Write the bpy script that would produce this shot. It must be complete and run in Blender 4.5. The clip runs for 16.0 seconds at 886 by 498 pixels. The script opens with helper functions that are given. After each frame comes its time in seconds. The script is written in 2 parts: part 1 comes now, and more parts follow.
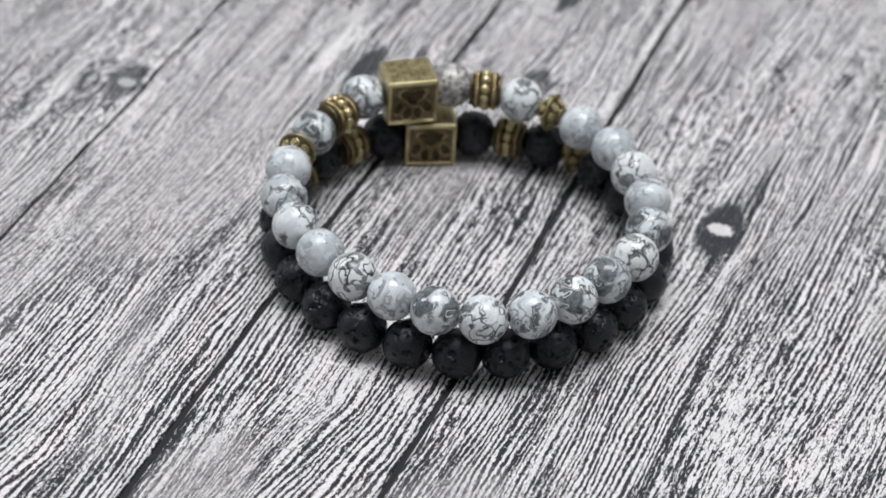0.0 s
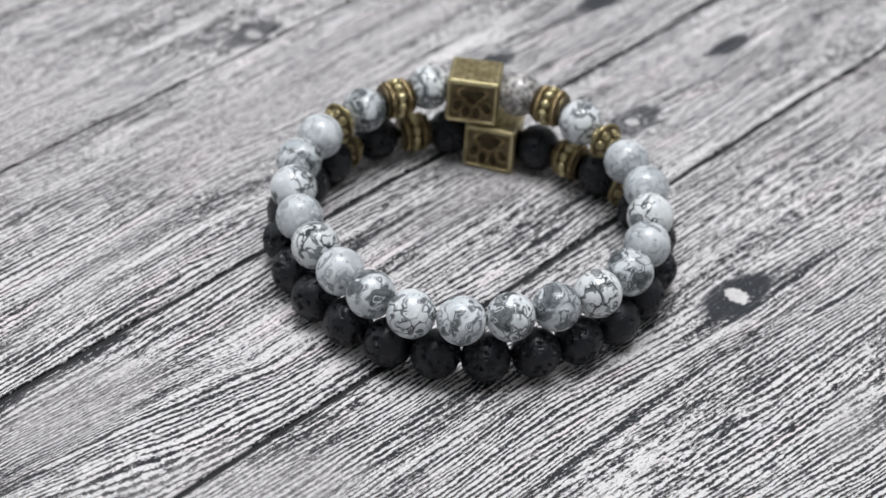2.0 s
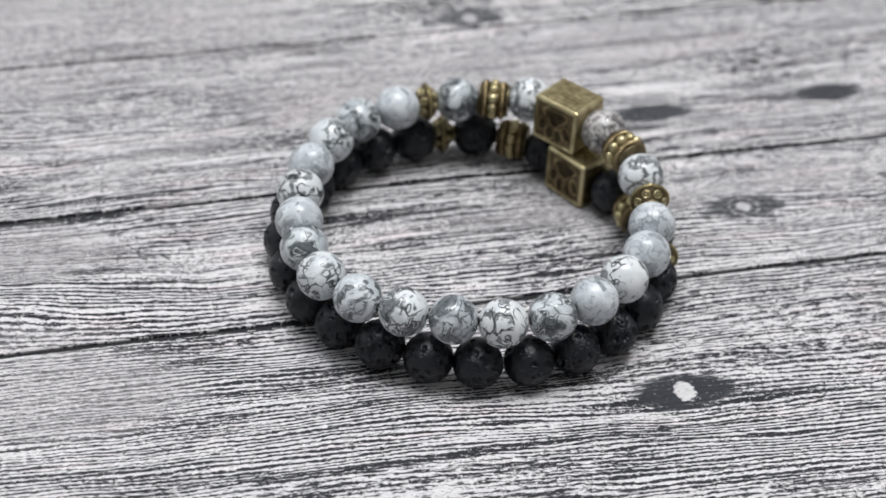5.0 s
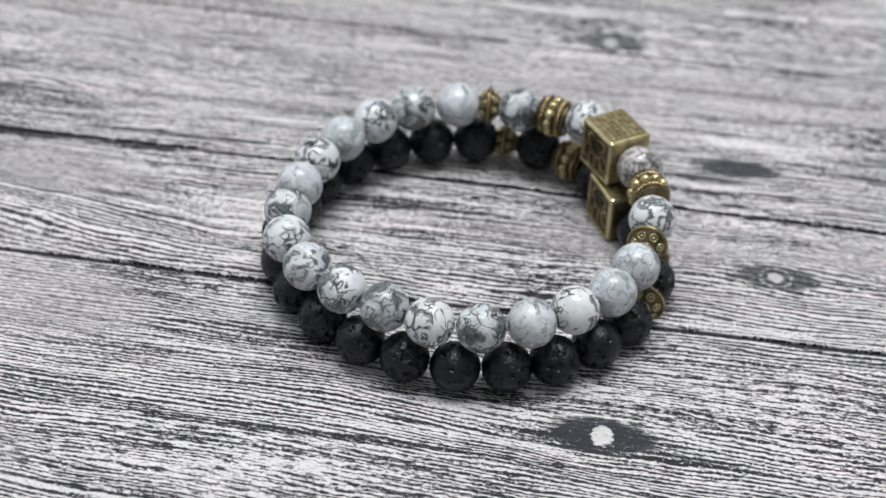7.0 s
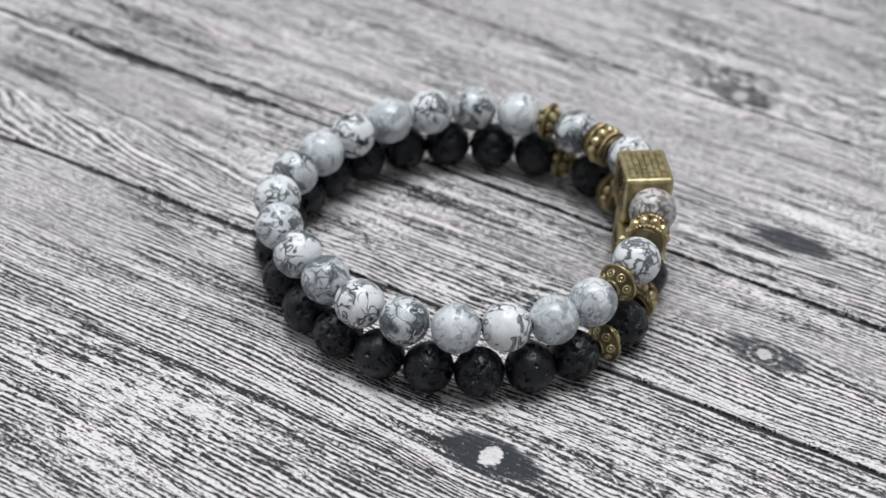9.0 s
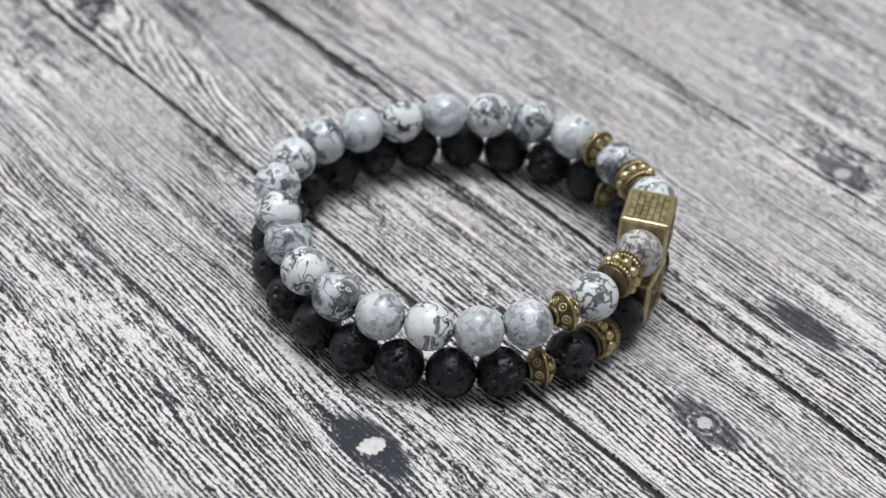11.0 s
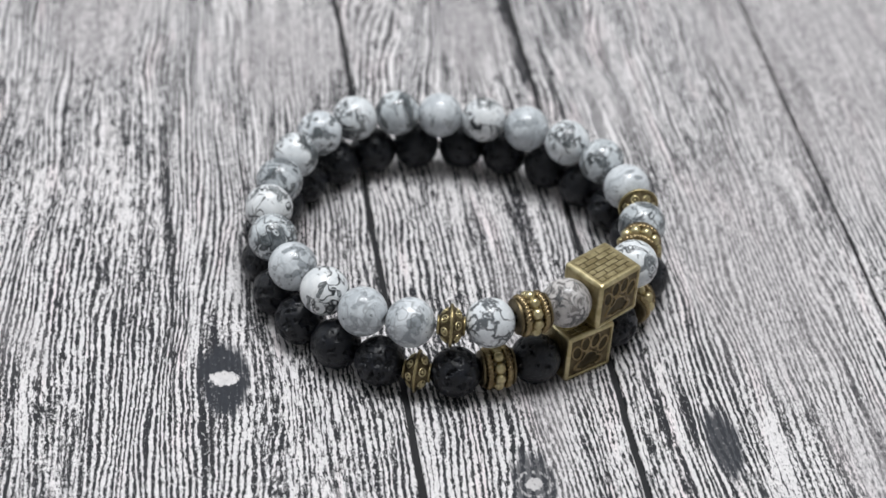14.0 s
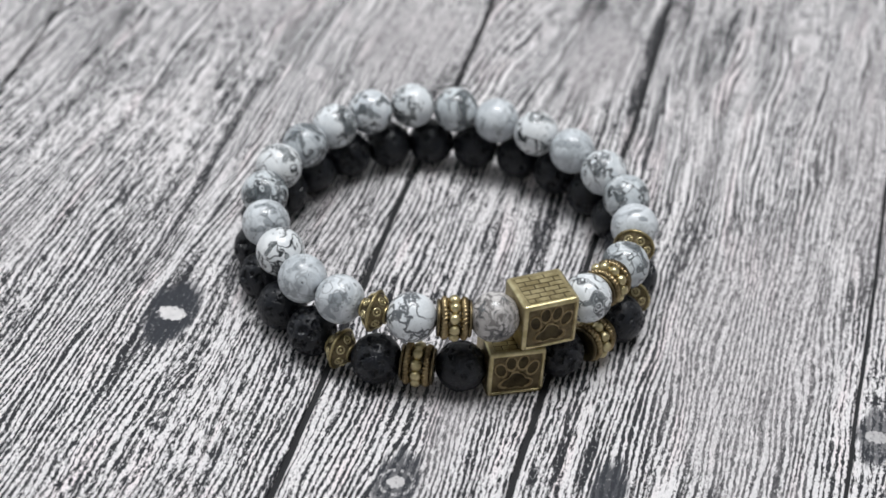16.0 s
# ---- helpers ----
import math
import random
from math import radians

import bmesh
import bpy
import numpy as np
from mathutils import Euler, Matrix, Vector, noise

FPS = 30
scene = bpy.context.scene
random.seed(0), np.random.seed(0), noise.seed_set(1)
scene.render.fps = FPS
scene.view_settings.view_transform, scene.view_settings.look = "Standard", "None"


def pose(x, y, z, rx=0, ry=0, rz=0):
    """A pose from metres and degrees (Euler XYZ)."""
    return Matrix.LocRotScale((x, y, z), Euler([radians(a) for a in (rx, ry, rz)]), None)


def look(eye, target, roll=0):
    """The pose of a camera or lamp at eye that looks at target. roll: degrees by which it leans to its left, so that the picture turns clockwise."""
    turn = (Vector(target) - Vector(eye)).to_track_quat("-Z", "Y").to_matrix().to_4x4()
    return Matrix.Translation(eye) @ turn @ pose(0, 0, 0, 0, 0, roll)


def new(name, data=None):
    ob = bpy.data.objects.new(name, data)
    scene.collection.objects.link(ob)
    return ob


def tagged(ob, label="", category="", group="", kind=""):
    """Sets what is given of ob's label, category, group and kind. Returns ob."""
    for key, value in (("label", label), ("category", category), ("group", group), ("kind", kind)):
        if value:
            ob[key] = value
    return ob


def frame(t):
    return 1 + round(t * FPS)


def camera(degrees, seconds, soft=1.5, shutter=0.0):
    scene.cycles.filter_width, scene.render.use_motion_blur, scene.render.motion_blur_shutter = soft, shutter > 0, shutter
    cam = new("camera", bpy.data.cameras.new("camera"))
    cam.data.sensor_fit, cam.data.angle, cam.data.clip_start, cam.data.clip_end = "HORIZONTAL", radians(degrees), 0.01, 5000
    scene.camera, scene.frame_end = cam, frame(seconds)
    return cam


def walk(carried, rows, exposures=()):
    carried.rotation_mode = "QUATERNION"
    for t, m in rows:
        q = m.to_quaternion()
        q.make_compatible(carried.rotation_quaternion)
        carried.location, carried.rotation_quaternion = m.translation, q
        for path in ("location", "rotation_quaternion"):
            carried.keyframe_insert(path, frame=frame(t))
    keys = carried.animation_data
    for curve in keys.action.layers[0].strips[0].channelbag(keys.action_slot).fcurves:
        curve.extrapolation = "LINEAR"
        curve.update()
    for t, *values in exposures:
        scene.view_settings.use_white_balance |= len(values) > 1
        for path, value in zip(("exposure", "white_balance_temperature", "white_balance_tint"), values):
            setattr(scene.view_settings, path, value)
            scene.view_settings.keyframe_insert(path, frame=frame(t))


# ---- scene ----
DEGREES = 23.457
cam = camera(DEGREES, 16.0, soft=1.6)
EYE = Vector((0.0, -0.2908, 0.2267))
YAW, PITCH, ROLL = radians(-0.371), radians(37.73), 4.175
AIM = EYE + Vector((math.sin(YAW) * math.cos(PITCH), math.cos(YAW) * math.cos(PITCH), -math.sin(PITCH)))
walk(cam, [(0.0, look(EYE, AIM, ROLL)), (16.0, look(EYE, AIM, ROLL))])
cam.data.dof.use_dof = True
cam.data.dof.focus_distance = 0.336
cam.data.dof.aperture_fstop = 19.0

# ---- light ----
world = bpy.data.worlds.new("room_air")
scene.world = world
world.use_nodes = True
world.node_tree.nodes["Background"].inputs[0].default_value = (0.9, 0.95, 1.0, 1)
world.node_tree.nodes["Background"].inputs[1].default_value = 0.12


def area_lamp(name, m, sx, sy, watts, colour):
    d = bpy.data.lights.new(name, "AREA")
    d.shape, d.size, d.size_y, d.energy, d.color = "RECTANGLE", sx, sy, watts, colour
    ob = new(name, d)
    ob.matrix_basis = m
    return tagged(ob, kind="structure")


area_lamp("ceiling_lamp", look((0.02, 0.18, 1.5), (0.02, 0.18, 0)), 0.9, 0.55, 23.6, (0.962, 0.98, 1.0))
# added side fill from the left, set in the unseen wall's opening
area_lamp("side_fill_light", look((-1.505, 0.45, 0.95), (0, 0.45, 0.95)), 1.3, 1.0, 5.0, (0.90, 0.95, 1.0))
scene.view_settings.exposure = 0.0


# ---- node helpers ----
class Graph:
    def __init__(self, name):
        self.mat = bpy.data.materials.new(name)
        self.mat.use_nodes = True
        self.t = self.mat.node_tree
        self.bsdf = self.t.nodes["Principled BSDF"]

    def node(self, kind, **inputs):
        n = self.t.nodes.new(kind)
        for k, v in inputs.items():
            self.put(n.inputs[k.replace("_", " ")], v)
        return n

    def put(self, socket, v):
        if isinstance(v, bpy.types.NodeSocket):
            self.t.links.new(v, socket)
        elif isinstance(v, tuple) and len(v) == 3 and socket.type == "RGBA":
            socket.default_value = (*v, 1)
        else:
            socket.default_value = v

    def m(self, op, a, b=0.0, c=0.0, clamp=False):
        n = self.t.nodes.new("ShaderNodeMath")
        n.operation, n.use_clamp = op, clamp
        for s, v in zip(n.inputs, (a, b, c)):
            self.put(s, v)
        return n.outputs[0]

    def vm(self, op, a, b=(0, 0, 0)):
        n = self.t.nodes.new("ShaderNodeVectorMath")
        n.operation = op
        self.put(n.inputs[0], a)
        if op == "SCALE":
            self.put(n.inputs["Scale"], b)
        else:
            self.put(n.inputs[1], b)
        return n.outputs[0]

    def xyz(self, x, y, z=0.0):
        n = self.t.nodes.new("ShaderNodeCombineXYZ")
        for s, v in zip(n.inputs, (x, y, z)):
            self.put(s, v)
        return n.outputs[0]

    def noise(self, vec, scale=1.0, detail=2.0, rough=0.5, colour=False, distortion=0.0):
        n = self.node("ShaderNodeTexNoise", Vector=vec, Scale=scale, Detail=detail, Roughness=rough, Distortion=distortion)
        return n.outputs["Color" if colour else "Fac"]

    def step(self, v, lo, hi, a=0.0, b=1.0):
        n = self.t.nodes.new("ShaderNodeMapRange")
        n.interpolation_type = "SMOOTHSTEP"
        for s, x in zip(n.inputs, (v, lo, hi, a, b)):
            self.put(s, x)
        return n.outputs[0]

    def mix(self, f, a, b, kind="MIX"):
        n = self.t.nodes.new("ShaderNodeMix")
        n.data_type, n.blend_type = "RGBA", kind
        self.put(n.inputs[0], f)
        self.put(n.inputs[6], a)
        self.put(n.inputs[7], b)
        return n.outputs[2]

    def ramp(self, f, stops):
        n = self.t.nodes.new("ShaderNodeValToRGB")
        e = n.color_ramp.elements
        e[0].position, e[1].position = stops[0][0], stops[-1][0]
        for x, _ in stops[1:-1]:
            e.new(x)
        for k, (_, c) in zip(e, stops):
            k.color = (min(c * 1.08, 0.80), min(c * 1.15, 0.84), min(c * 1.21, 0.87), 1)
        self.put(n.inputs[0], f)
        return n.outputs[0]

    def bump(self, height, strength, distance):
        n = self.node("ShaderNodeBump", Height=height, Strength=strength, Distance=distance)
        self.put(self.bsdf.inputs["Normal"], n.outputs[0])

    def coords(self, random_shift=0.0):
        p = self.t.nodes.new("ShaderNodeTexCoord").outputs["Object"]
        if random_shift:
            r = self.t.nodes.new("ShaderNodeObjectInfo").outputs["Random"]
            p = self.vm("ADD", p, self.xyz(self.m("MULTIPLY", r, random_shift), self.m("MULTIPLY", r, -random_shift * 3.7), self.m("MULTIPLY", r, random_shift * 7.3)))
        return p

    def finish(self, colour, rough, metal=0.0, coat=0.0, spec=0.5):
        self.put(self.bsdf.inputs["Base Color"], colour)
        self.put(self.bsdf.inputs["Roughness"], rough)
        self.put(self.bsdf.inputs["Metallic"], metal)
        self.put(self.bsdf.inputs["Coat Weight"], coat)
        self.put(self.bsdf.inputs["Specular IOR Level"], spec)
        return self.mat


def plaster(name, c):
    g = Graph(name)
    n = g.noise(g.coords(), 6.0, 4.0)
    g.bump(g.noise(g.coords(), 180.0, 2.0), 0.1, 0.002)
    return g.finish(g.mix(g.step(n, 0.3, 0.7), tuple(x * 0.94 for x in c), c), 0.8)


# knots: along the grain, across it, half length and half width of the pale heart, then of the dark patch
KNOTS = ((0.0287, -0.0405, 0.0018, 0.0023, 0.0088, 0.0042, 1.0),
         (0.0563, 0.0054, 0.0013, 0.0014, 0.0078, 0.0034, 0.75),
         (0.0235, 0.0757, 0.0015, 0.0018, 0.0070, 0.0031, 0.6))
# dark patches and streaks, pale streaks, bleached stretches: along the grain, across it, half length, half width
PATCHES = ((0.0490, 0.0369, 0.0085, 0.0027), (0.0865, 0.0384, 0.0070, 0.0026), (0.0925, 0.0095, 0.0060, 0.0022))
DARKS = ((0.035, 0.0283, 0.014, 0.0010), (0.042, 0.0325, 0.010, 0.0010), (-0.074, 0.0222, 0.022, 0.0015), (-0.056, 0.0270, 0.018, 0.0008), (-0.015, -0.0480, 0.030, 0.0009))
PALES = ((0.039, 0.0303, 0.011, 0.0010), (0.001, -0.0078, 0.007, 0.0014), (0.047, -0.0102, 0.015, 0.0016), (0.002, -0.0445, 0.020, 0.0010), (-0.030, -0.0070, 0.012, 0.0012))
BLEACHED = ((-0.066, -0.024, 0.020, 0.011), (-0.070, 0.014, 0.016, 0.008), (0.006, 0.054, 0.040, 0.016), (-0.058, 0.086, 0.06, 0.03))


def weathered_wood():
    g = Graph("weathered_grey_wood")
    p = g.coords()
    s = g.node("ShaderNodeSeparateXYZ", Vector=p)
    u, v = s.outputs[0], s.outputs[1]

    def streak(a, b, detail=2.0, rough=0.5, vv=None, z=0.0):
        return g.noise(g.xyz(g.m("MULTIPLY", u, a), g.m("MULTIPLY", vv if vv is not None else v, b), z), 1.0, detail, rough)

    def centred(x, k):
        return g.m("MULTIPLY", g.m("SUBTRACT", x, 0.5), k)

    def oval(k, a, b):
        x, y = g.m("DIVIDE", g.m("SUBTRACT", u, k[0]), a), g.m("DIVIDE", g.m("SUBTRACT", v, k[1]), b)
        return g.m("ADD", g.m("MULTIPLY", x, x), g.m("MULTIPLY", y, y))

    w = g.m("ADD", v, centred(streak(11, 26, 1.5), 0.006))
    w = g.m("ADD", w, centred(streak(45, 110, 2, z=3.0), 0.0016))
    # the grain of the wide plank runs slightly askew
    skew = g.m("MULTIPLY", g.m("ADD", v, 0.0123), -27.0, clamp=True)
    w = g.m("ADD", w, g.m("MULTIPLY", g.m("MULTIPLY", skew, u), 0.062))
    # arched figure in the middle plank
    fu = g.m("MINIMUM", g.m("ADD", u, 0.043), 0.0)
    fv = g.m("DIVIDE", g.m("SUBTRACT", v, 0.003), 0.010)
    arch = g.m("EXPONENT", g.m("MULTIPLY", g.m("MULTIPLY", fv, fv), -1.0))
    w = g.m("ADD", w, g.m("MULTIPLY", g.m("MULTIPLY", fu, arch), 0.20))
    edge = g.m("ADD", centred(streak(260, 620, 3, 0.6, z=11.0), 1.3), centred(streak(110, 1900, 2, 0.6, z=13.0), 2.0))
    dark, pale = 0.0, 0.0
    for k in KNOTS + tuple((a, b, 0, 0, c, d, 0.9) for a, b, c, d in PATCHES):
        far = g.m("EXPONENT", g.m("MULTIPLY", oval(k, k[4] * 1.7, k[5] * 1.7), -1.0))
        w = g.m("SUBTRACT", w, g.m("MULTIPLY", g.m("MULTIPLY", g.m("SUBTRACT", v, k[1]), far), 0.42))
        dark = g.m("MAXIMUM", dark, g.step(g.m("ADD", oval(k, k[4], k[5]), edge), 1.25, 0.65, 0.0, 0.55 + 0.45 * k[6]))
        if k[2]:
            pale = g.m("MAXIMUM", pale, g.step(g.m("ADD", oval(k, k[2], k[3]), centred(streak(900, 1300, 3, 0.65, z=41.0), 2.6)), 1.15, 0.85, 0.0, k[6]))
    # the second knot's heart is grey, with a broken pale ring about it
    rim = oval(KNOTS[1], 0.0027, 0.0026)
    rim = g.m("MULTIPLY", g.step(rim, 0.72, 0.92), g.step(rim, 1.35, 1.12))
    pale = g.m("MAXIMUM", pale, g.m("MULTIPLY", rim, g.step(streak(500, 1500, 2, 0.6, z=83.0), 0.46, 0.58, 0.0, 0.75)))
    bias = 0.0
    for group, way in ((DARKS, -0.24), (PALES, 0.13)):
        for k in group:
            bias = g.m("ADD", bias, g.m("MULTIPLY", g.step(g.m("ADD", oval(k, k[2], k[3]), g.m("MULTIPLY", edge, 0.5)), 1.4, 0.4), way))
    bleach = 0.0
    for k in BLEACHED:
        bleach = g.m("MAXIMUM", bleach, g.step(g.m("ADD", oval(k, k[2], k[3]), g.m("MULTIPLY", edge, 0.5)), 1.3, 0.2))
    # ragged ridges
    rag = g.m("ADD", w, centred(streak(420, 1300, 3, 0.7, z=7.0), 0.0009))
    rag = g.m("ADD", rag, centred(streak(1500, 2300, 2, 0.65, z=73.0), 0.00055))
    phase = g.m("ADD", g.m("MULTIPLY", rag, 6600.0), g.m("MULTIPLY", streak(26, 150, 2, 0.5, rag, 1.0), 30.0))
    ridge = g.m("MULTIPLY", g.m("SINE", phase), g.step(streak(22, 50, 2, z=61.0), 0.38, 0.60, 0.08, 0.23))
    fine = streak(75, 3000, 1.5, 0.5, rag)
    wide = streak(28, 640, 2, 0.5, rag, 5.0)
    patch = streak(30, 60, 2, 0.55, z=9.0)
    speck = streak(1250, 2600, 2, 0.72, w, 2.0)
    broken = streak(420, 1700, 2, 0.6, rag, 31.0)
    broad = centred(streak(16, 250, 2, 0.5, w, 51.0), 0.36)
    val = g.m("ADD", g.m("ADD", g.m("MULTIPLY", fine, 0.54), g.m("MULTIPLY", wide, 0.46)), ridge)
    val = g.m("ADD", g.m("ADD", g.m("ADD", val, centred(speck, 0.50)), g.m("ADD", broad, centred(broken, 0.28))), bias)
    # in places the ridges break up into short dashes
    dashed = g.step(streak(15, 42, 2, z=71.0), 0.42, 0.60, 0.10, 1.0)
    val = g.m("ADD", val, g.m("MULTIPLY", centred(streak(300, 2300, 2, 0.62, rag, 33.0), 1.2), dashed))
    cut = g.m("ADD", 0.498, centred(patch, 0.22))
    light = g.step(val, g.m("SUBTRACT", cut, 0.065), g.m("ADD", cut, 0.075))
    # some stretches are bleached and low in contrast
    soft = g.m("MAXIMUM", g.step(streak(16, 40, 2, z=21.0), 0.56, 0.72, 0.0, 0.6), g.m("MULTIPLY", bleach, 0.5))
    tone = g.mix(streak(60, 260, 3, z=15.0), (0.84, 0.803, 0.802), (0.665, 0.65, 0.66))
    tone = g.mix(g.step(streak(38, 190, 2, 0.5, w, 77.0), 0.55, 0.72, 0.0, 0.8), tone, (0.85, 0.765, 0.775))
    ink = g.mix(streak(120, 700, 2, z=17.0), (0.0055, 0.0058, 0.0075), (0.031, 0.032, 0.038))
    tone = g.mix(g.step(speck, 0.36, 0.58, 0.32, 0.0), tone, (0.36, 0.35, 0.36))
    colour = g.mix(light, ink, tone)
    # fine pale flecks on the dark and dark flecks on the pale
    chip = streak(950, 2500, 2, 0.7, w, 91.0)
    colour = g.mix(g.step(chip, 0.60, 0.66, 0.0, 0.75), colour, tone)
    colour = g.mix(g.step(chip, 0.39, 0.33, 0.0, 0.8), colour, ink)
    grey = g.mix(g.step(streak(600, 1900, 3, 0.7, w, 19.0), 0.34, 0.66), (0.13, 0.125, 0.13), (0.70, 0.66, 0.67))
    colour = g.mix(soft, colour, grey)
    slate = g.mix(streak(500, 1500, 3, 0.6, z=87.0), (0.016, 0.018, 0.023), (0.036, 0.040, 0.050))
    colour = g.mix(g.m("MULTIPLY", dark, g.step(speck, 0.70, 0.60, 0.6, 0.99)), colour, slate)
    colour = g.mix(g.m("MULTIPLY", pale, g.step(speck, 0.30, 0.42, 0.5, 0.97)), colour, g.mix(streak(700, 700, 2), (0.50, 0.485, 0.49), (0.84, 0.81, 0.805)))
    g.bump(g.m("ADD", light, g.m("MULTIPLY", speck, 0.5)), 0.22, 0.0002)
    return g.finish(colour, g.m("ADD", 0.42, g.m("MULTIPLY", speck, 0.16)), spec=0.27)


def marbled(name, light, mid, dark, vein, veins_from, rings, fleck):
    """Polished grey stone: clouds, dark veins and contour rings."""
    g = Graph(name)
    p = g.vm("SCALE", g.coords(0.9), 300.0)
    warp = g.noise(p, 0.9, 3.0, 0.55, colour=True)
    q = g.vm("ADD", p, g.vm("SCALE", g.vm("SUBTRACT", warp, (0.5, 0.5, 0.5)), 2.6))
    cloud = g.noise(q, 0.7, 4.0, 0.6)
    colour = g.mix(g.step(cloud, 0.36, 0.62), mid, light)
    vo = g.t.nodes.new("ShaderNodeTexVoronoi")
    vo.feature = "DISTANCE_TO_EDGE"
    g.put(vo.inputs["Vector"], q)
    vo.inputs["Scale"].default_value = 0.75
    where = g.step(g.noise(p, 0.55, 2.0), veins_from, veins_from + 0.14)
    line = g.m("MULTIPLY", g.step(vo.outputs[0], 0.105, 0.025), where)
    ring = g.m("ABSOLUTE", g.m("SINE", g.m("MULTIPLY", g.noise(q, 0.55, 1.5), 34.0)))
    ring = g.m("MULTIPLY", g.step(ring, 0.6, 0.2), g.step(g.noise(p, 0.5, 2.0, 0.5, distortion=0.4), 0.45, 0.56))
    mark = g.m("MAXIMUM", g.m("MULTIPLY", line, vein), g.m("MULTIPLY", ring, rings))
    spot = g.m("MULTIPLY", g.step(g.noise(q, 1.7, 3.0, 0.65), 0.60, 0.66), fleck)
    mark = g.m("MAXIMUM", mark, spot)
    colour = g.mix(mark, colour, dark)
    g.bump(g.m("MULTIPLY", mark, -1.0), 0.15, 0.0001)
    return g.finish(colour, g.m("ADD", 0.20, g.m("MULTIPLY", g.noise(p, 3.0, 2.0), 0.2)), coat=0.15)


def jasper(name, light, cloud, patch, scale, cover, outline, contours, veins, flecks, seed):
    """Polished grey picture jasper: clouded ground, crisp patches with dark outlines and inner contours, thin veins, flecks."""
    g = Graph(name)
    p = g.vm("ADD", g.vm("SCALE", g.coords(0.9), 300.0), (seed, seed * 0.7, -seed))
    warp = g.vm("SUBTRACT", g.noise(p, 1.0, 1.6, 0.5, colour=True), (0.5, 0.5, 0.5))
    q = g.vm("ADD", g.vm("MULTIPLY", p, (1.3, 0.75, 1.0)), g.vm("SCALE", warp, 2.1))
    fine = g.m("SUBTRACT", g.noise(p, 4.2, 4.0, 0.65), 0.5)
    ground = g.mix(g.step(g.noise(q, 1.0, 4.0, 0.6), 0.38, 0.64), cloud, light)
    ground = g.mix(g.step(fine, 0.05, 0.18, 0.0, 0.25), ground, cloud)
    # crisp patches, shaded smokily within
    f = g.m("ADD", g.noise(q, scale, 1.2, 0.5), g.m("MULTIPLY", fine, 0.032))
    th = 0.5 + cover
    inside = g.step(f, th - 0.006, th + 0.03)
    smoke = g.step(g.noise(q, 2.3, 4.0, 0.65), 0.36, 0.66)
    fill = g.mix(smoke, patch, tuple(0.72 * x + 0.28 * y for x, y in zip(patch, cloud)))
    colour = g.mix(g.m("MULTIPLY", inside, 0.92), ground, fill)
    keep = g.step(g.noise(p, 1.6, 3.0, 0.6), 0.34, 0.52)
    ink = (0.022, 0.026, 0.030)
    for at, wide, much in ((th + 0.014, 0.022, outline), (th + 0.075, 0.016, contours), (th + 0.135, 0.016, contours * 0.8), (th - 0.075, 0.011, contours * 0.25)):
        line = g.step(g.m("ABSOLUTE", g.m("SUBTRACT", f, at)), wide * 1.25, wide * 0.1, 0.0, much * 0.78)
        colour = g.mix(g.m("MULTIPLY", line, keep), colour, ink)
    pale = g.step(g.m("ABSOLUTE", g.m("SUBTRACT", f, th + 0.045)), 0.014, 0.005, 0.0, contours * 0.85)
    colour = g.mix(pale, colour, light)
    vo = g.t.nodes.new("ShaderNodeTexVoronoi")
    vo.feature = "DISTANCE_TO_EDGE"
    g.put(vo.inputs["Vector"], g.vm("ADD", q, g.vm("SCALE", warp, 1.2)))
    vo.inputs["Scale"].default_value = 0.85
    crack = g.m("MULTIPLY", g.step(g.m("ADD", vo.outputs[0], g.m("MULTIPLY", fine, 0.07)), 0.095, 0.015), g.step(g.noise(p, 0.75, 2.0), 0.42, 0.54))
    colour = g.mix(g.m("MULTIPLY", crack, veins), colour, ink)
    spot = g.step(g.noise(p, 3.4, 3.0, 0.6), 0.645, 0.69, 0.0, flecks)
    colour = g.mix(spot, colour, (0.10, 0.112, 0.12))
    g.bump(g.m("ADD", fine, g.m("MULTIPLY", spot, -0.6)), 0.10, 0.00008)
    return g.finish(colour, g.m("ADD", 0.18, g.m("MULTIPLY", g.noise(p, 2.2, 3.0), 0.24)), coat=0.15)


def lava():
    g = Graph("black_lava_stone")
    p = g.coords(0.4)
    a = g.noise(p, 900.0, 4.0, 0.65)
    b = g.noise(p, 3200.0, 3.0, 0.6)
    pores = g.step(g.noise(p, 1500.0, 2.0, 0.5), 0.56, 0.64)
    g.bump(g.m("SUBTRACT", g.m("ADD", a, g.m("MULTIPLY", b, 0.8)), g.m("MULTIPLY", pores, 0.9)), 0.42, 0.0002)
    return g.finish(g.mix(g.step(a, 0.35, 0.7), (0.0019, 0.0026, 0.0046), (0.0057, 0.0075, 0.0128)), g.m("ADD", 0.22, g.m("MULTIPLY", b, 0.26)), spec=0.45)


def brass(name, c1, c2, rough):
    g = Graph(name)
    p = g.coords(0.5)
    a = g.noise(p, 420.0, 4.0, 0.65)
    b = g.noise(p, 2600.0, 3.0, 0.6)
    g.bump(g.m("ADD", a, b), 0.22, 0.00008)
    return g.finish(g.mix(g.step(a, 0.34, 0.66), c1, c2), g.m("ADD", rough, g.m("MULTIPLY", b, 0.22)), metal=1.0)


WOOD = weathered_wood()
SEAM = plaster("dark_seam", (0.012, 0.012, 0.014))
WALL = plaster("white_plaster", (0.62, 0.62, 0.62))
FLOOR = plaster("pale_tabletop", (0.55, 0.55, 0.54))
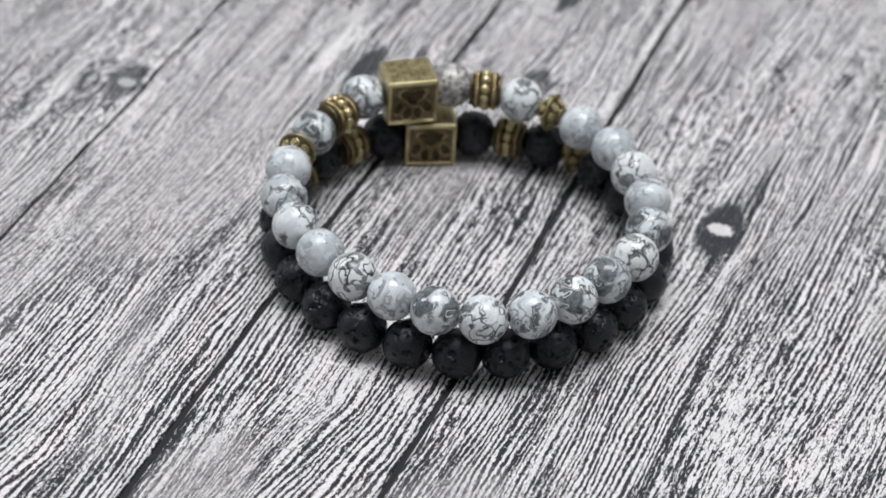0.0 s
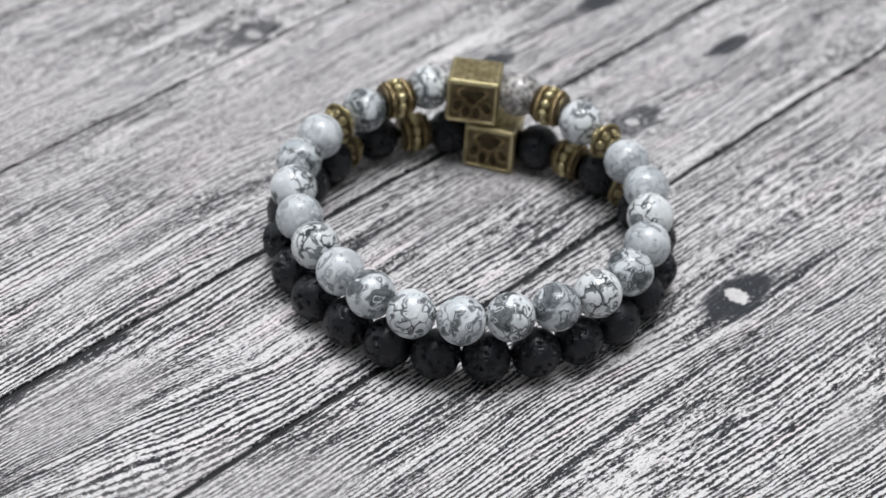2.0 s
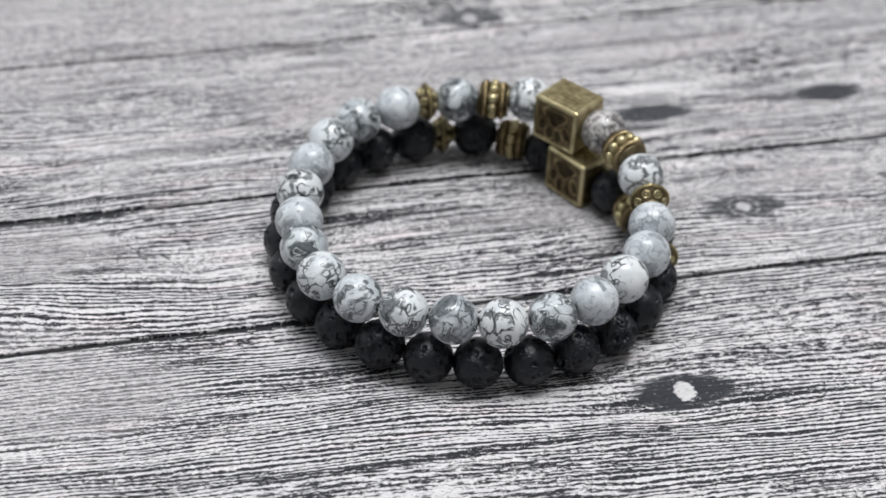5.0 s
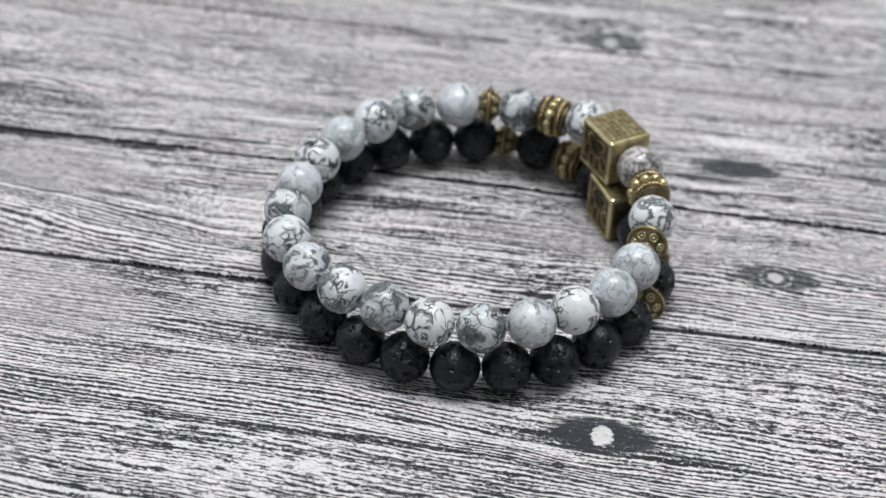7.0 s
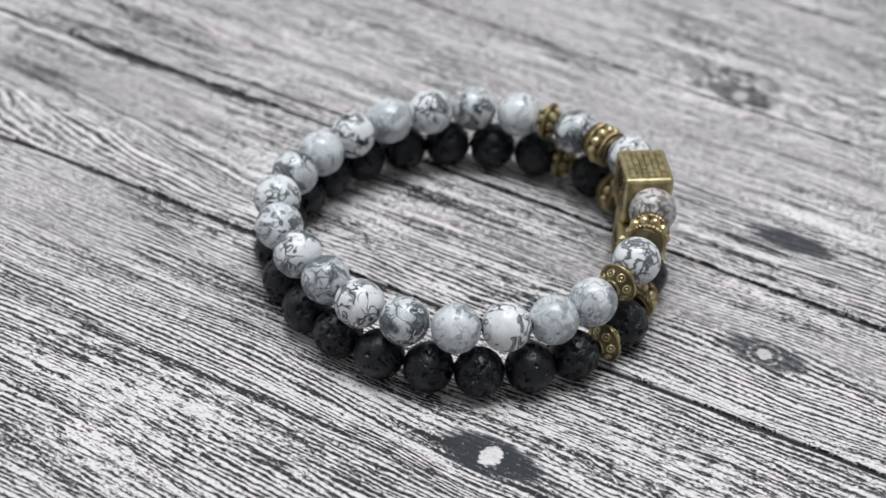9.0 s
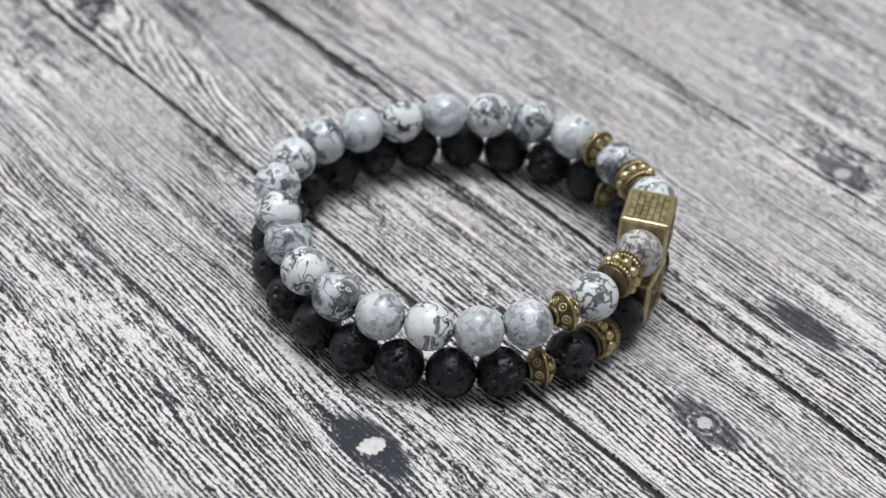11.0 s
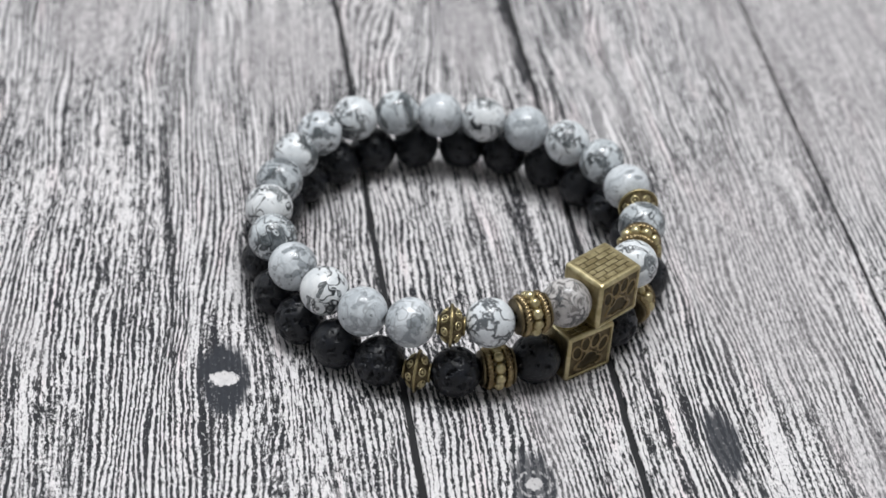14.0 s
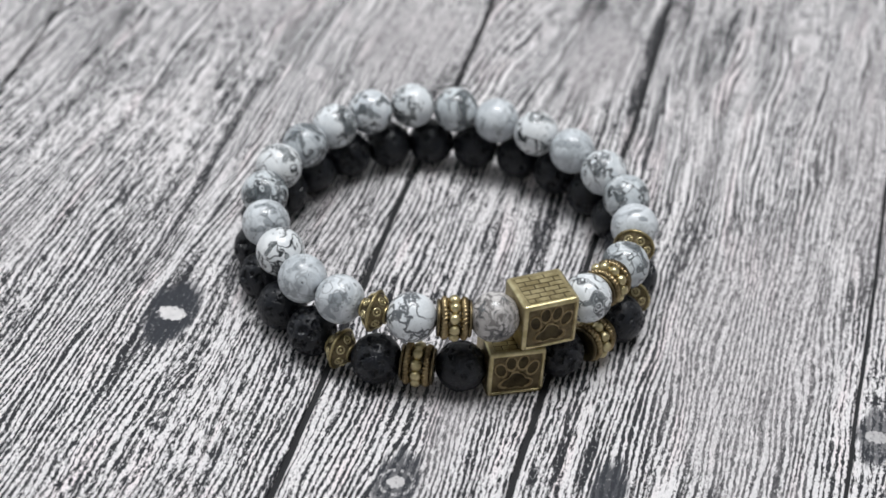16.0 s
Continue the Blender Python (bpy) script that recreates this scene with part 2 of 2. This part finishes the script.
STONE = {"fleck": jasper("flecked_jasper", (0.68, 0.71, 0.738), (0.48, 0.512, 0.54), (0.23, 0.253, 0.27), 1.1, 0.10, 0.25, 0.05, 0.45, 0.95, 1.3),
         "plain": jasper("pale_jasper", (0.645, 0.68, 0.71), (0.44, 0.472, 0.50), (0.30, 0.325, 0.345), 0.9, 0.11, 0.1, 0.0, 0.32, 0.9, 5.1),
         "veined": jasper("veined_jasper", (0.80, 0.815, 0.825), (0.66, 0.685, 0.705), (0.11, 0.125, 0.13), 0.9, 0.10, 1.0, 0.2, 1.0, 0.8, 9.7),
         "contour": jasper("ringed_jasper", (0.70, 0.735, 0.755), (0.45, 0.485, 0.51), (0.045, 0.056, 0.062), 0.85, 0.0, 1.0, 1.0, 0.8, 0.7, 13.9),
         "cloudy": jasper("clouded_jasper", (0.66, 0.695, 0.72), (0.40, 0.43, 0.455), (0.07, 0.083, 0.092), 1.05, 0.03, 1.0, 0.9, 0.8, 0.8, 17.2),
         "swirl": jasper("patched_jasper", (0.79, 0.815, 0.835), (0.62, 0.655, 0.68), (0.05, 0.061, 0.067), 0.85, 0.045, 1.0, 0.9, 0.9, 0.7, 21.4),
         "mottled": jasper("mottled_jasper", (0.77, 0.80, 0.825), (0.52, 0.555, 0.59), (0.06, 0.072, 0.078), 1.5, 0.04, 0.9, 0.35, 0.6, 0.9, 26.8),
         "webbed": marbled("webbed_howlite", (0.79, 0.815, 0.84), (0.66, 0.69, 0.715), (0.04, 0.047, 0.054), 0.9, 0.34, 0.05, 0.3),
         "rough": jasper("brownish_jasper", (0.60, 0.575, 0.56), (0.33, 0.31, 0.30), (0.15, 0.138, 0.132), 2.6, 0.02, 0.6, 0.7, 0.8, 0.95, 31.5)}
LAVA = lava()
BRASS = brass("antique_brass", (0.18, 0.132, 0.070), (0.39, 0.305, 0.17), 0.27)
GOLD = brass("yellow_brass", (0.26, 0.205, 0.10), (0.47, 0.395, 0.215), 0.26)
CUBE = brass("cube_brass", (0.33, 0.27, 0.14), (0.55, 0.47, 0.27), 0.28)
AGED = brass("aged_brass", (0.095, 0.075, 0.044), (0.20, 0.158, 0.09), 0.36)
WORN = brass("rubbed_brass", (0.44, 0.37, 0.20), (0.64, 0.56, 0.34), 0.24)
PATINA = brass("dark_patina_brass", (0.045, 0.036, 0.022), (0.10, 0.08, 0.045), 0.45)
g_ = Graph("clear_cord")
g_.bsdf.inputs["Transmission Weight"].default_value = 0.85
CORD = g_.finish((0.80, 0.81, 0.82), 0.25)


# ---- building helpers ----
def part(name, bm, material, parent, label="", m=None, smooth=True):
    me = bpy.data.meshes.new(name)
    bm.to_mesh(me)
    bm.free()
    if smooth:
        me.shade_smooth()
    me.materials.append(material)
    return child(name, me, parent, label, m)


def child(name, me, parent, label="", m=None):
    ob = new(name, me)
    ob.parent = parent
    if m is not None:
        ob.matrix_basis = m
    return tagged(ob, label=label) if label else ob


def box(bm, x0, x1, y0, y1, z0, z1, bevel=0.0, segments=2):
    made = bmesh.ops.create_cube(bm, size=1.0)["verts"]
    for p in made:
        p.co = Vector((x0 + (p.co.x + 0.5) * (x1 - x0), y0 + (p.co.y + 0.5) * (y1 - y0), z0 + (p.co.z + 0.5) * (z1 - z0)))
    if bevel:
        edges = list({e for p in made for e in p.link_edges})
        bmesh.ops.bevel(bm, geom=edges, offset=bevel, segments=segments, affect="EDGES", profile=0.5)


def lathe(profile, n=40):
    """A closed ring of revolution about x; profile: (x, radius), first and last joined through the bore."""
    bm = bmesh.new()
    rings = [[bm.verts.new((x, r * math.cos(2 * math.pi * i / n), r * math.sin(2 * math.pi * i / n))) for i in range(n)] for x, r in profile]
    for a, b in zip(rings, rings[1:] + rings[:1]):
        for i in range(n):
            j = (i + 1) % n
            bm.faces.new((a[i], a[j], b[j], b[i]))
    bmesh.ops.recalc_face_normals(bm, faces=bm.faces)
    return bm


def torus(bm, R, r, n, k, m=Matrix(), twist=0, lobe=0.0):
    """A ring about x, with lobes that wind round it like a rope."""
    rings = []
    for i in range(n):
        a = 2 * math.pi * i / n
        ring = []
        for j in range(k):
            b = 2 * math.pi * j / k
            rr = r * (1 + lobe * math.cos(2 * b + twist * a))
            ring.append(bm.verts.new(m @ Vector((rr * math.sin(b), (R + rr * math.cos(b)) * math.cos(a), (R + rr * math.cos(b)) * math.sin(a)))))
        rings.append(ring)
    for i in range(n):
        a, b = rings[i], rings[(i + 1) % n]
        for j in range(k):
            bm.faces.new((a[j], a[(j + 1) % k], b[(j + 1) % k], b[j]))
    bmesh.ops.recalc_face_normals(bm, faces=bm.faces)


def mesh_of(name, bm, material, smooth=True):
    me = bpy.data.meshes.new(name)
    bm.to_mesh(me)
    bm.free()
    if smooth:
        me.shade_smooth()
    me.materials.append(material)
    return me


MM = 0.001


# ---- the unseen room, added for bounced light and reflections ----
def unseen_room():
    for name, lo, hi, mat in (("floor", (-1.5, -1.5, -0.06), (1.5, 1.5, -0.01285), FLOOR), ("ceiling", (-1.5, -1.5, 1.52), (1.5, 1.5, 1.58), WALL),
                              ("wall_south", (-1.5, -1.56, -0.06), (1.5, -1.5, 1.58), WALL),
                              ("wall_east", (1.5, -1.56, -0.06), (1.56, 1.56, 1.58), WALL), ("wall_north", (-1.5, 1.5, -0.06), (1.5, 1.56, 1.58), WALL)):
        bm = bmesh.new()
        box(bm, lo[0], hi[0], lo[1], hi[1], lo[2], hi[2])
        tagged(part(name, bm, mat, None, smooth=False), kind="structure")
    # unseen west wall, with an opening made for the added side fill
    bm = bmesh.new()
    for y0, y1, z0, z1 in ((-1.56, -0.2, -0.06, 1.58), (1.1, 1.56, -0.06, 1.58), (-0.2, 1.1, -0.06, 0.45), (-0.2, 1.1, 1.45, 1.58)):
        box(bm, -1.56, -1.5, y0, y1, z0, z1)
    tagged(part("wall_west", bm, WALL, None, smooth=False), kind="structure")


# ---- the turning board ----
GRAIN = 71.2
SEAMS = (-0.215, -0.180, -0.139, -0.094, -0.0123, 0.0229, 0.0722, 0.113, 0.158, 0.215)


def wooden_board():
    bm = bmesh.new()
    box(bm, -0.215, 0.215, -0.215, 0.215, -0.0125, -0.0005)
    board = part("wooden_board", bm, SEAM, None, smooth=False)
    tagged(board, "weathered black and white planked wooden board", "board", kind="structure")
    for i, (a, b) in enumerate(zip(SEAMS, SEAMS[1:])):
        bm = bmesh.new()
        # the two middle seams gape, the others are hairlines
        near, away = (0.00054 if c in (-0.0123, 0.0229) else 0.00034 for c in (a, b))
        n = 60
        rows = []
        for k in range(n + 1):
            x = -0.2145 + 0.429 * k / n
            ja = 0.00035 * noise.noise(Vector((x * 60, i * 7.1, 0))) + 0.0009 * noise.noise(Vector((x * 14, i * 7.1, 5)))
            jb = 0.00035 * noise.noise(Vector((x * 60, i * 7.1 + 7.1, 0))) + 0.0009 * noise.noise(Vector((x * 14, i * 7.1 + 7.1, 5)))
            y0, y1 = a + near + ja, b - away + jb
            e = 0.0002
            rows.append([bm.verts.new(c) for c in ((x, y0, -0.0005), (x, y0, -e), (x, y0 + e, 0), (x, y1 - e, 0), (x, y1, -e), (x, y1, -0.0005))])
        for r, s in zip(rows, rows[1:]):
            for j in range(5):
                bm.faces.new((r[j], s[j], s[j + 1], r[j + 1]))
        bm.faces.new(rows[0][::-1])
        bm.faces.new(rows[-1])
        bmesh.ops.recalc_face_normals(bm, faces=bm.faces)
        part("plank", bm, WOOD, board, smooth=False)
    return board


# ---- beads ----
def round_bead():
    R, hole = 4.0 * MM, 0.55 * MM
    a0 = math.asin(hole / R)
    prof = [(-R * math.cos(a0 + (math.pi - 2 * a0) * i / 26), R * math.sin(a0 + (math.pi - 2 * a0) * i / 26)) for i in range(27)]
    return lathe(prof, 44)


def lava_bead(seed):
    rnd = random.Random(seed)
    bm = bmesh.new()
    bmesh.ops.create_icosphere(bm, subdivisions=6, radius=1.0)
    pits = []
    # some beads are smooth with a few pits, others pitted all over
    for _ in range(105 if seed % 2 else 170):
        d = Vector((rnd.gauss(0, 1), rnd.gauss(0, 1), rnd.gauss(0, 1))).normalized()
        pits.append((d, rnd.choice((0.04, 0.05, 0.05, 0.06, 0.07, 0.09, 0.12, 0.19)) * rnd.uniform(0.8, 1.2)))
    for p in bm.verts:
        n = p.co.normalized()
        lump = 0.012 * noise.noise(n * 2.2 + Vector((seed * 3.3, 0, 0))) + 0.006 * noise.noise(n * 9 + Vector((0, seed * 5.1, 0)))
        warp = n + 0.10 * noise.noise_vector(n * 9 + Vector((seed, 0, 0)))
        dip = 0.0
        for d, s in pits:
            e = (warp - d).length_squared / (s * s)
            if e < 2.5:
                depth = min(1.25 * s, 0.15)
                dip = max(dip, depth * max(0.0, 1 - e ** 3) - 0.30 * s * math.exp(-((e - 1.5) / 0.4) ** 2))
        p.co = n * 4.12 * MM * (1 + lump - dip)
    return mesh_of("lava_bead", bm, LAVA)


def barrel_bead(parent, m):
    """Brass spacer: fluted drum, two rope rings, a belt of balls."""
    body = child("barrel_bead", SHARED["drum"], parent, "antique brass barrel bead with ball belt", m)
    for sx in (-1.56, 1.56):
        child("rope_ring", SHARED["rope"], body, m=pose(sx * MM, 0, 0))
    for i in range(10):
        a = 2 * math.pi * i / 10
        child("ball", SHARED["ball"], body, m=pose(0, 2.85 * MM * math.cos(a), 2.85 * MM * math.sin(a)))
    return body


def bicone_bead(parent, m):
    body = child("bicone_bead", SHARED["bicone"], parent, "small brass bicone spacer with ring ornaments", m)
    child("ridge", SHARED["ridge"], body)
    for sx in (-2.05, 2.05):
        child("end_ring", SHARED["end_ring"], body, m=pose(sx * MM, 0, 0))
    for side in (-1, 1):
        for i in range(7):
            a = 360 * (i + 0.5 * (side > 0)) / 7
            lean = Matrix.Rotation(radians(a), 4, "X") @ Matrix.Translation((side * 1.08 * MM, 0, 2.33 * MM)) @ Matrix.Rotation(side * radians(44), 4, "Y")
            child("ring_ornament", SHARED["ornament"], body, m=lean)
    return body


def shared_meshes():
    prof = [(-2.75, 1.0), (-2.75, 2.7), (-2.65, 2.95), (-2.35, 3.0), (-2.2, 2.8), (-2.1, 2.65), (-1.0, 2.65), (-0.9, 2.8), (0.9, 2.8), (1.0, 2.65), (2.1, 2.65), (2.2, 2.8), (2.35, 3.0), (2.65, 2.95), (2.75, 2.7), (2.75, 1.0)]
    out = {"drum": mesh_of("barrel_bead", lathe([(x * MM, r * MM) for x, r in prof], 40), AGED, False)}
    bm = bmesh.new()
    torus(bm, 2.85 * MM, 0.50 * MM, 180, 10, twist=30, lobe=0.34)
    out["rope"] = mesh_of("rope_ring", bm, BRASS)
    bm = bmesh.new()
    bmesh.ops.create_uvsphere(bm, u_segments=14, v_segments=10, radius=0.95 * MM)
    out["ball"] = mesh_of("ball", bm, WORN)
    prof = [(-2.2, 0.7), (-2.25, 1.15), (-2.05, 1.4), (-0.3, 3.05), (0.3, 3.05), (2.05, 1.4), (2.25, 1.15), (2.2, 0.7)]
    out["bicone"] = mesh_of("bicone_bead", lathe([(x * MM, r * MM) for x, r in prof], 40), AGED, False)
    bm = bmesh.new()
    torus(bm, 3.22 * MM, 0.27 * MM, 96, 8, twist=24, lobe=0.18)
    out["ridge"] = mesh_of("ridge", bm, GOLD)
    bm = bmesh.new()
    torus(bm, 1.38 * MM, 0.22 * MM, 40, 8)
    out["end_ring"] = mesh_of("end_ring", bm, GOLD)
    bm = bmesh.new()
    turn = Matrix.Rotation(radians(90), 4, "Y")
    torus(bm, 0.60 * MM, 0.16 * MM, 20, 6, turn)
    bmesh.ops.create_uvsphere(bm, u_segments=8, v_segments=6, radius=0.28 * MM)
    out["ornament"] = mesh_of("ring_ornament", bm, WORN)
    out["bead"] = {k: mesh_of("stone_bead", round_bead(), v) for k, v in STONE.items()}
    out["lava"] = [lava_bead(s) for s in (3, 8, 15, 22)]
    return out


SHARED = shared_meshes()
HX, HY, HALF = 4.7 * MM, 4.15 * MM, 4.45 * MM


def pad_mesh(outline, r_in):
    """A sunk pad with a raised lip, in the plane x = 0, facing +x."""
    bm = bmesh.new()
    n = len(outline)
    rings = []
    for k, x in ((1.16, 0.0), (1.10, 0.22), (0.98, 0.22), (0.90, 0.05), (0.55, 0.10)):
        rings.append([bm.verts.new((x * MM, y * k * MM, z * k * MM)) for y, z in outline])
    for a, b in zip(rings, rings[1:]):
        for i in range(n):
            bm.faces.new((a[i], a[(i + 1) % n], b[(i + 1) % n], b[i]))
    bm.faces.new(rings[-1])
    bmesh.ops.recalc_face_normals(bm, faces=bm.faces)
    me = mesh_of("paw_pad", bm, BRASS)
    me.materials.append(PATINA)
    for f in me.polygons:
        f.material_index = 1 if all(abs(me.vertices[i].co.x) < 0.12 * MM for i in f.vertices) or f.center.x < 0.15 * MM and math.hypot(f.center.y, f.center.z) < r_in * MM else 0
    return me


def paw_shapes():
    oval = [(0.88 * math.cos(2 * math.pi * i / 20), 1.42 * math.sin(2 * math.pi * i / 20)) for i in range(20)]
    heel = []
    for i in range(36):
        a = 2 * math.pi * i / 36
        r = 1.28 + 0.30 * math.cos(3 * (a - math.pi / 2)) + 0.12 * math.cos(2 * a) + 0.05 * math.cos(7 * a)
        heel.append((1.66 * r * math.cos(a), 1.22 * r * math.sin(a)))
    return pad_mesh(oval, 0.8), pad_mesh(heel, 1.9)


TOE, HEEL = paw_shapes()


def cube_charm(parent, m):
    """Hollow-faced brass cube: x runs along the string, y points outward, z up."""
    bm = bmesh.new()
    box(bm, -HX, HX, -HY, HY, -HALF, HALF, 0.6 * MM, 3)
    for f in bm.faces:
        if max(abs(c) for c in f.normal) < 0.99:
            f.material_index = 2
    for axis, sign in ((1, 1), (1, -1)):
        face = max(bm.faces, key=lambda f: sign * f.normal[axis] * f.calc_area())
        bmesh.ops.inset_region(bm, faces=[face], thickness=0.10 * MM)
        bmesh.ops.inset_region(bm, faces=[face], thickness=0.18 * MM, depth=-0.22 * MM)
        face.material_index = 1
    cube = part("cube_charm", bm, CUBE, parent, "antique brass cube charm with embossed paw prints", m, smooth=False)
    cube.data.materials.append(AGED)
    cube.data.materials.append(WORN)
    for side in (1, -1):
        # outer print stands upright, inner one hangs head down
        base = (Matrix.Rotation(radians(90 * side), 4, "Z") @ Matrix.Rotation(radians(0 if side > 0 else 180), 4, "X") @ Matrix.Translation((HY - 0.24 * MM, 0, 0)))
        for y, z, a in ((-2.62, 0.85, 20), (-0.98, 2.1, 6), (0.98, 2.1, -6), (2.62, 0.85, -20)):
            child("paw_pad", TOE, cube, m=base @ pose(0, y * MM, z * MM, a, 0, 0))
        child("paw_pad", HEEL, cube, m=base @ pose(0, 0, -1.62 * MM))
    tile = {}
    for row in range(6):
        x, first = -3.7 * MM, True
        y = (-2.65 + 1.06 * row) * MM
        while x < 3.5 * MM:
            w = min((1.2 if (first and row % 2) else 2.46) * MM, 3.7 * MM - x)
            if w < 0.3 * MM:
                break
            key = round(w * 1e5)
            if key not in tile:
                bm = bmesh.new()
                box(bm, 0.085 * MM, w - 0.085 * MM, -0.45 * MM, 0.45 * MM, -0.1 * MM, 0.07 * MM, 0.04 * MM, 1)
                tile[key] = mesh_of("brick", bm, CUBE, False)
            child("brick", tile[key], cube, m=pose(x, y, HALF))
            x += w
            first = False
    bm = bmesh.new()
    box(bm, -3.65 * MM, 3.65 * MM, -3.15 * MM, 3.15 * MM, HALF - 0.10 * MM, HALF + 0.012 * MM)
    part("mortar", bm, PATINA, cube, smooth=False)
    for sx in (-1, 1):
        bm = bmesh.new()
        torus(bm, 0.9 * MM, 0.2 * MM, 24, 8, pose(sx * HX, 0, 0))
        part("hole_rim", bm, BRASS, cube)
    return cube


def cord(parent, points):
    c = bpy.data.curves.new("cord", "CURVE")
    c.dimensions, c.bevel_depth, c.bevel_resolution = "3D", 0.42 * MM, 3
    s = c.splines.new("POLY")
    s.points.add(len(points) - 1)
    s.use_cyclic_u = True
    for p, q in zip(s.points, points):
        p.co = (*q, 1)
    ob = new("cord", c)
    me = bpy.data.meshes.new_from_object(ob)
    bpy.data.objects.remove(ob)
    me.materials.clear()
    me.materials.append(CORD)
    me.shade_smooth()
    child("cord", me, parent, "clear elastic cord")


STYLES = "rough webbed fleck plain veined fleck contour veined cloudy swirl mottled swirl contour fleck veined plain swirl contour fleck contour swirl"

BEAD_LABELS = {"fleck": "pale grey polished stone bead with dark flecks", "plain": "plain pale blue-grey polished stone bead",
               "veined": "white polished stone bead with dark veins", "contour": "grey polished stone bead with dark contour rings",
               "cloudy": "clouded mid-grey polished stone bead", "swirl": "white polished stone bead with dark swirling patches",
               "mottled": "mottled white and grey polished stone bead", "webbed": "white stone bead with a black web of cracks",
               "rough": "brownish grey mottled stone bead beside the cube"}


def bracelet(name, label, angles, radii, heights, cube_at, styles):
    """Beads in order round the ring from one side of the cube to the other."""
    thing = new(name)
    tagged(thing, label, "bracelet", "stacked bracelets")
    rnd = random.Random(len(name))
    places = []
    style = iter(styles) if styles else None
    for k, (a, r, z) in enumerate(zip(angles, radii, heights)):
        c = radians(a)
        at = Vector((r * MM * math.cos(c), r * MM * math.sin(c), z * MM))
        places.append(at)
        m = Matrix.Translation(at) @ pose(0, 0, 0, 0, 0, a - 90)
        if k in (1, 23):
            barrel_bead(thing, m)
        elif k in (3, 21):
            bicone_bead(thing, m)
        else:
            spin = Matrix.Rotation(rnd.uniform(0, 6.28), 4, "X")
            if style:
                look_of = next(style)
                child("stone_bead", SHARED["bead"][look_of], thing, BEAD_LABELS[look_of], m @ spin)
            else:
                spin = Euler((rnd.uniform(0, 6.28), rnd.uniform(0, 6.28), rnd.uniform(0, 6.28))).to_matrix().to_4x4()
                child("lava_bead", SHARED["lava"][(0, 1, 3, 2, 1)[k % 5]], thing, m=m @ spin)
    a, r, z, turn = cube_at
    c = radians(a)
    at = Vector((r * MM * math.cos(c), r * MM * math.sin(c), z * MM))
    cube_charm(thing, Matrix.Translation(at) @ pose(0, 0, 0, 0, 0, turn - 90))
    cord(thing, [at] + places)
    return thing


def bracelets():
    low_a = (89.3, 76.5, 64.3, 53.4, 42.1, 27.6, 12.7, -1.7, -16.6, -31.5, -45.9, -60.8, -75.4, -89.6, -104.3, -119.5, -134.0, -149.5, -164.6, -179.8, -194.8, -204.2, -215.2, -227.7, -240.0)
    low_r = (30.5, 30.8, 31.6, 32.3, 32.0, 32.1, 32.2, 32.1, 32.1, 31.9, 31.9, 31.9, 32.0, 31.9, 31.5, 31.3, 31.2, 31.2, 31.2, 31.3, 32.0, 32.5, 32.9, 32.3, 31.6)
    up_a = (98.2, 86.3, 73.7, 62.1, 49.9, 34.9, 20.1, 5.1, -10.1, -25.1, -39.7, -54.5, -68.8, -83.1, -97.1, -111.4, -126.6, -142.1, -157.7, -172.5, -187.8, -198.0, -208.4, -220.3, -231.8)
    up_r = (30.8, 30.3, 30.3, 30.2, 30.3, 30.8, 30.5, 31.0, 31.4, 31.3, 30.8, 31.4, 32.3, 32.5, 31.2, 29.9, 29.5, 29.6, 30.3, 31.1, 31.3, 31.6, 31.5, 31.4, 32.1)
    up_z = (13.9, 13.5, 12.8, 12.2, 11.8, 11.6, 11.5, 11.5, 11.5, 11.5, 11.5, 11.5, 11.5, 11.4, 11.4, 11.2, 11.2, 11.3, 11.4, 11.5, 11.5, 11.6, 11.8, 12.4, 13.3)
    low_z = [4.15] + [4.1] * 23 + [4.15]
    low = bracelet("lava_bracelet", "matte black lava bead bracelet with brass spacers and cube", low_a, low_r, low_z, (105.0, 29.9, 4.46, 98.5), None)
    up = bracelet("marbled_bracelet", "polished grey marbled stone bead bracelet with brass cube", up_a, up_r, up_z, (113.1, 30.6, 13.38, 106.5), STYLES.split())
    return low, up


unseen_room()
board = wooden_board()
lava_bracelet, stone_bracelet = bracelets()

# ---- the turning ----
TURN = ((0.0, 0.0), (0.5, -5.25), (1.0, -10.89), (1.5, -16.07), (2.0, -21.64), (2.5, -26.94), (3.0, -32.57), (3.5, -37.9), (4.0, -43.51), (4.5, -48.75), (5.0, -53.98), (5.5, -59.2), (6.0, -64.43),
        (6.5, -69.66), (7.0, -75.12), (7.5, -80.47), (8.0, -86.04), (8.5, -91.25), (9.0, -96.62), (9.5, -101.99), (10.0, -107.36), (10.5, -112.72), (11.0, -118.09), (11.5, -123.34),
        (12.0, -128.98), (12.5, -134.29), (13.0, -139.73), (13.5, -144.92), (14.0, -150.73), (14.5, -155.92), (15.0, -161.5), (15.5, -166.6), (16.0, -172.32))


def motions():
    low = -0.00035
    for thing, axis_x, axis_y, axis_z, rest in ((board, -0.0005, 0.0002, low, pose(0, 0, 0, 0, 0, GRAIN)), (lava_bracelet, 0.0, 0.0, low, pose(0.0015, 0.00225, 0)), (stone_bracelet, 0.0, 0.0, 0.0, pose(0.00156, 0.0023, 0))):
        walk(thing, [(t, pose(axis_x, axis_y, axis_z, 0, 0, a) @ rest) for t, a in TURN])


motions()
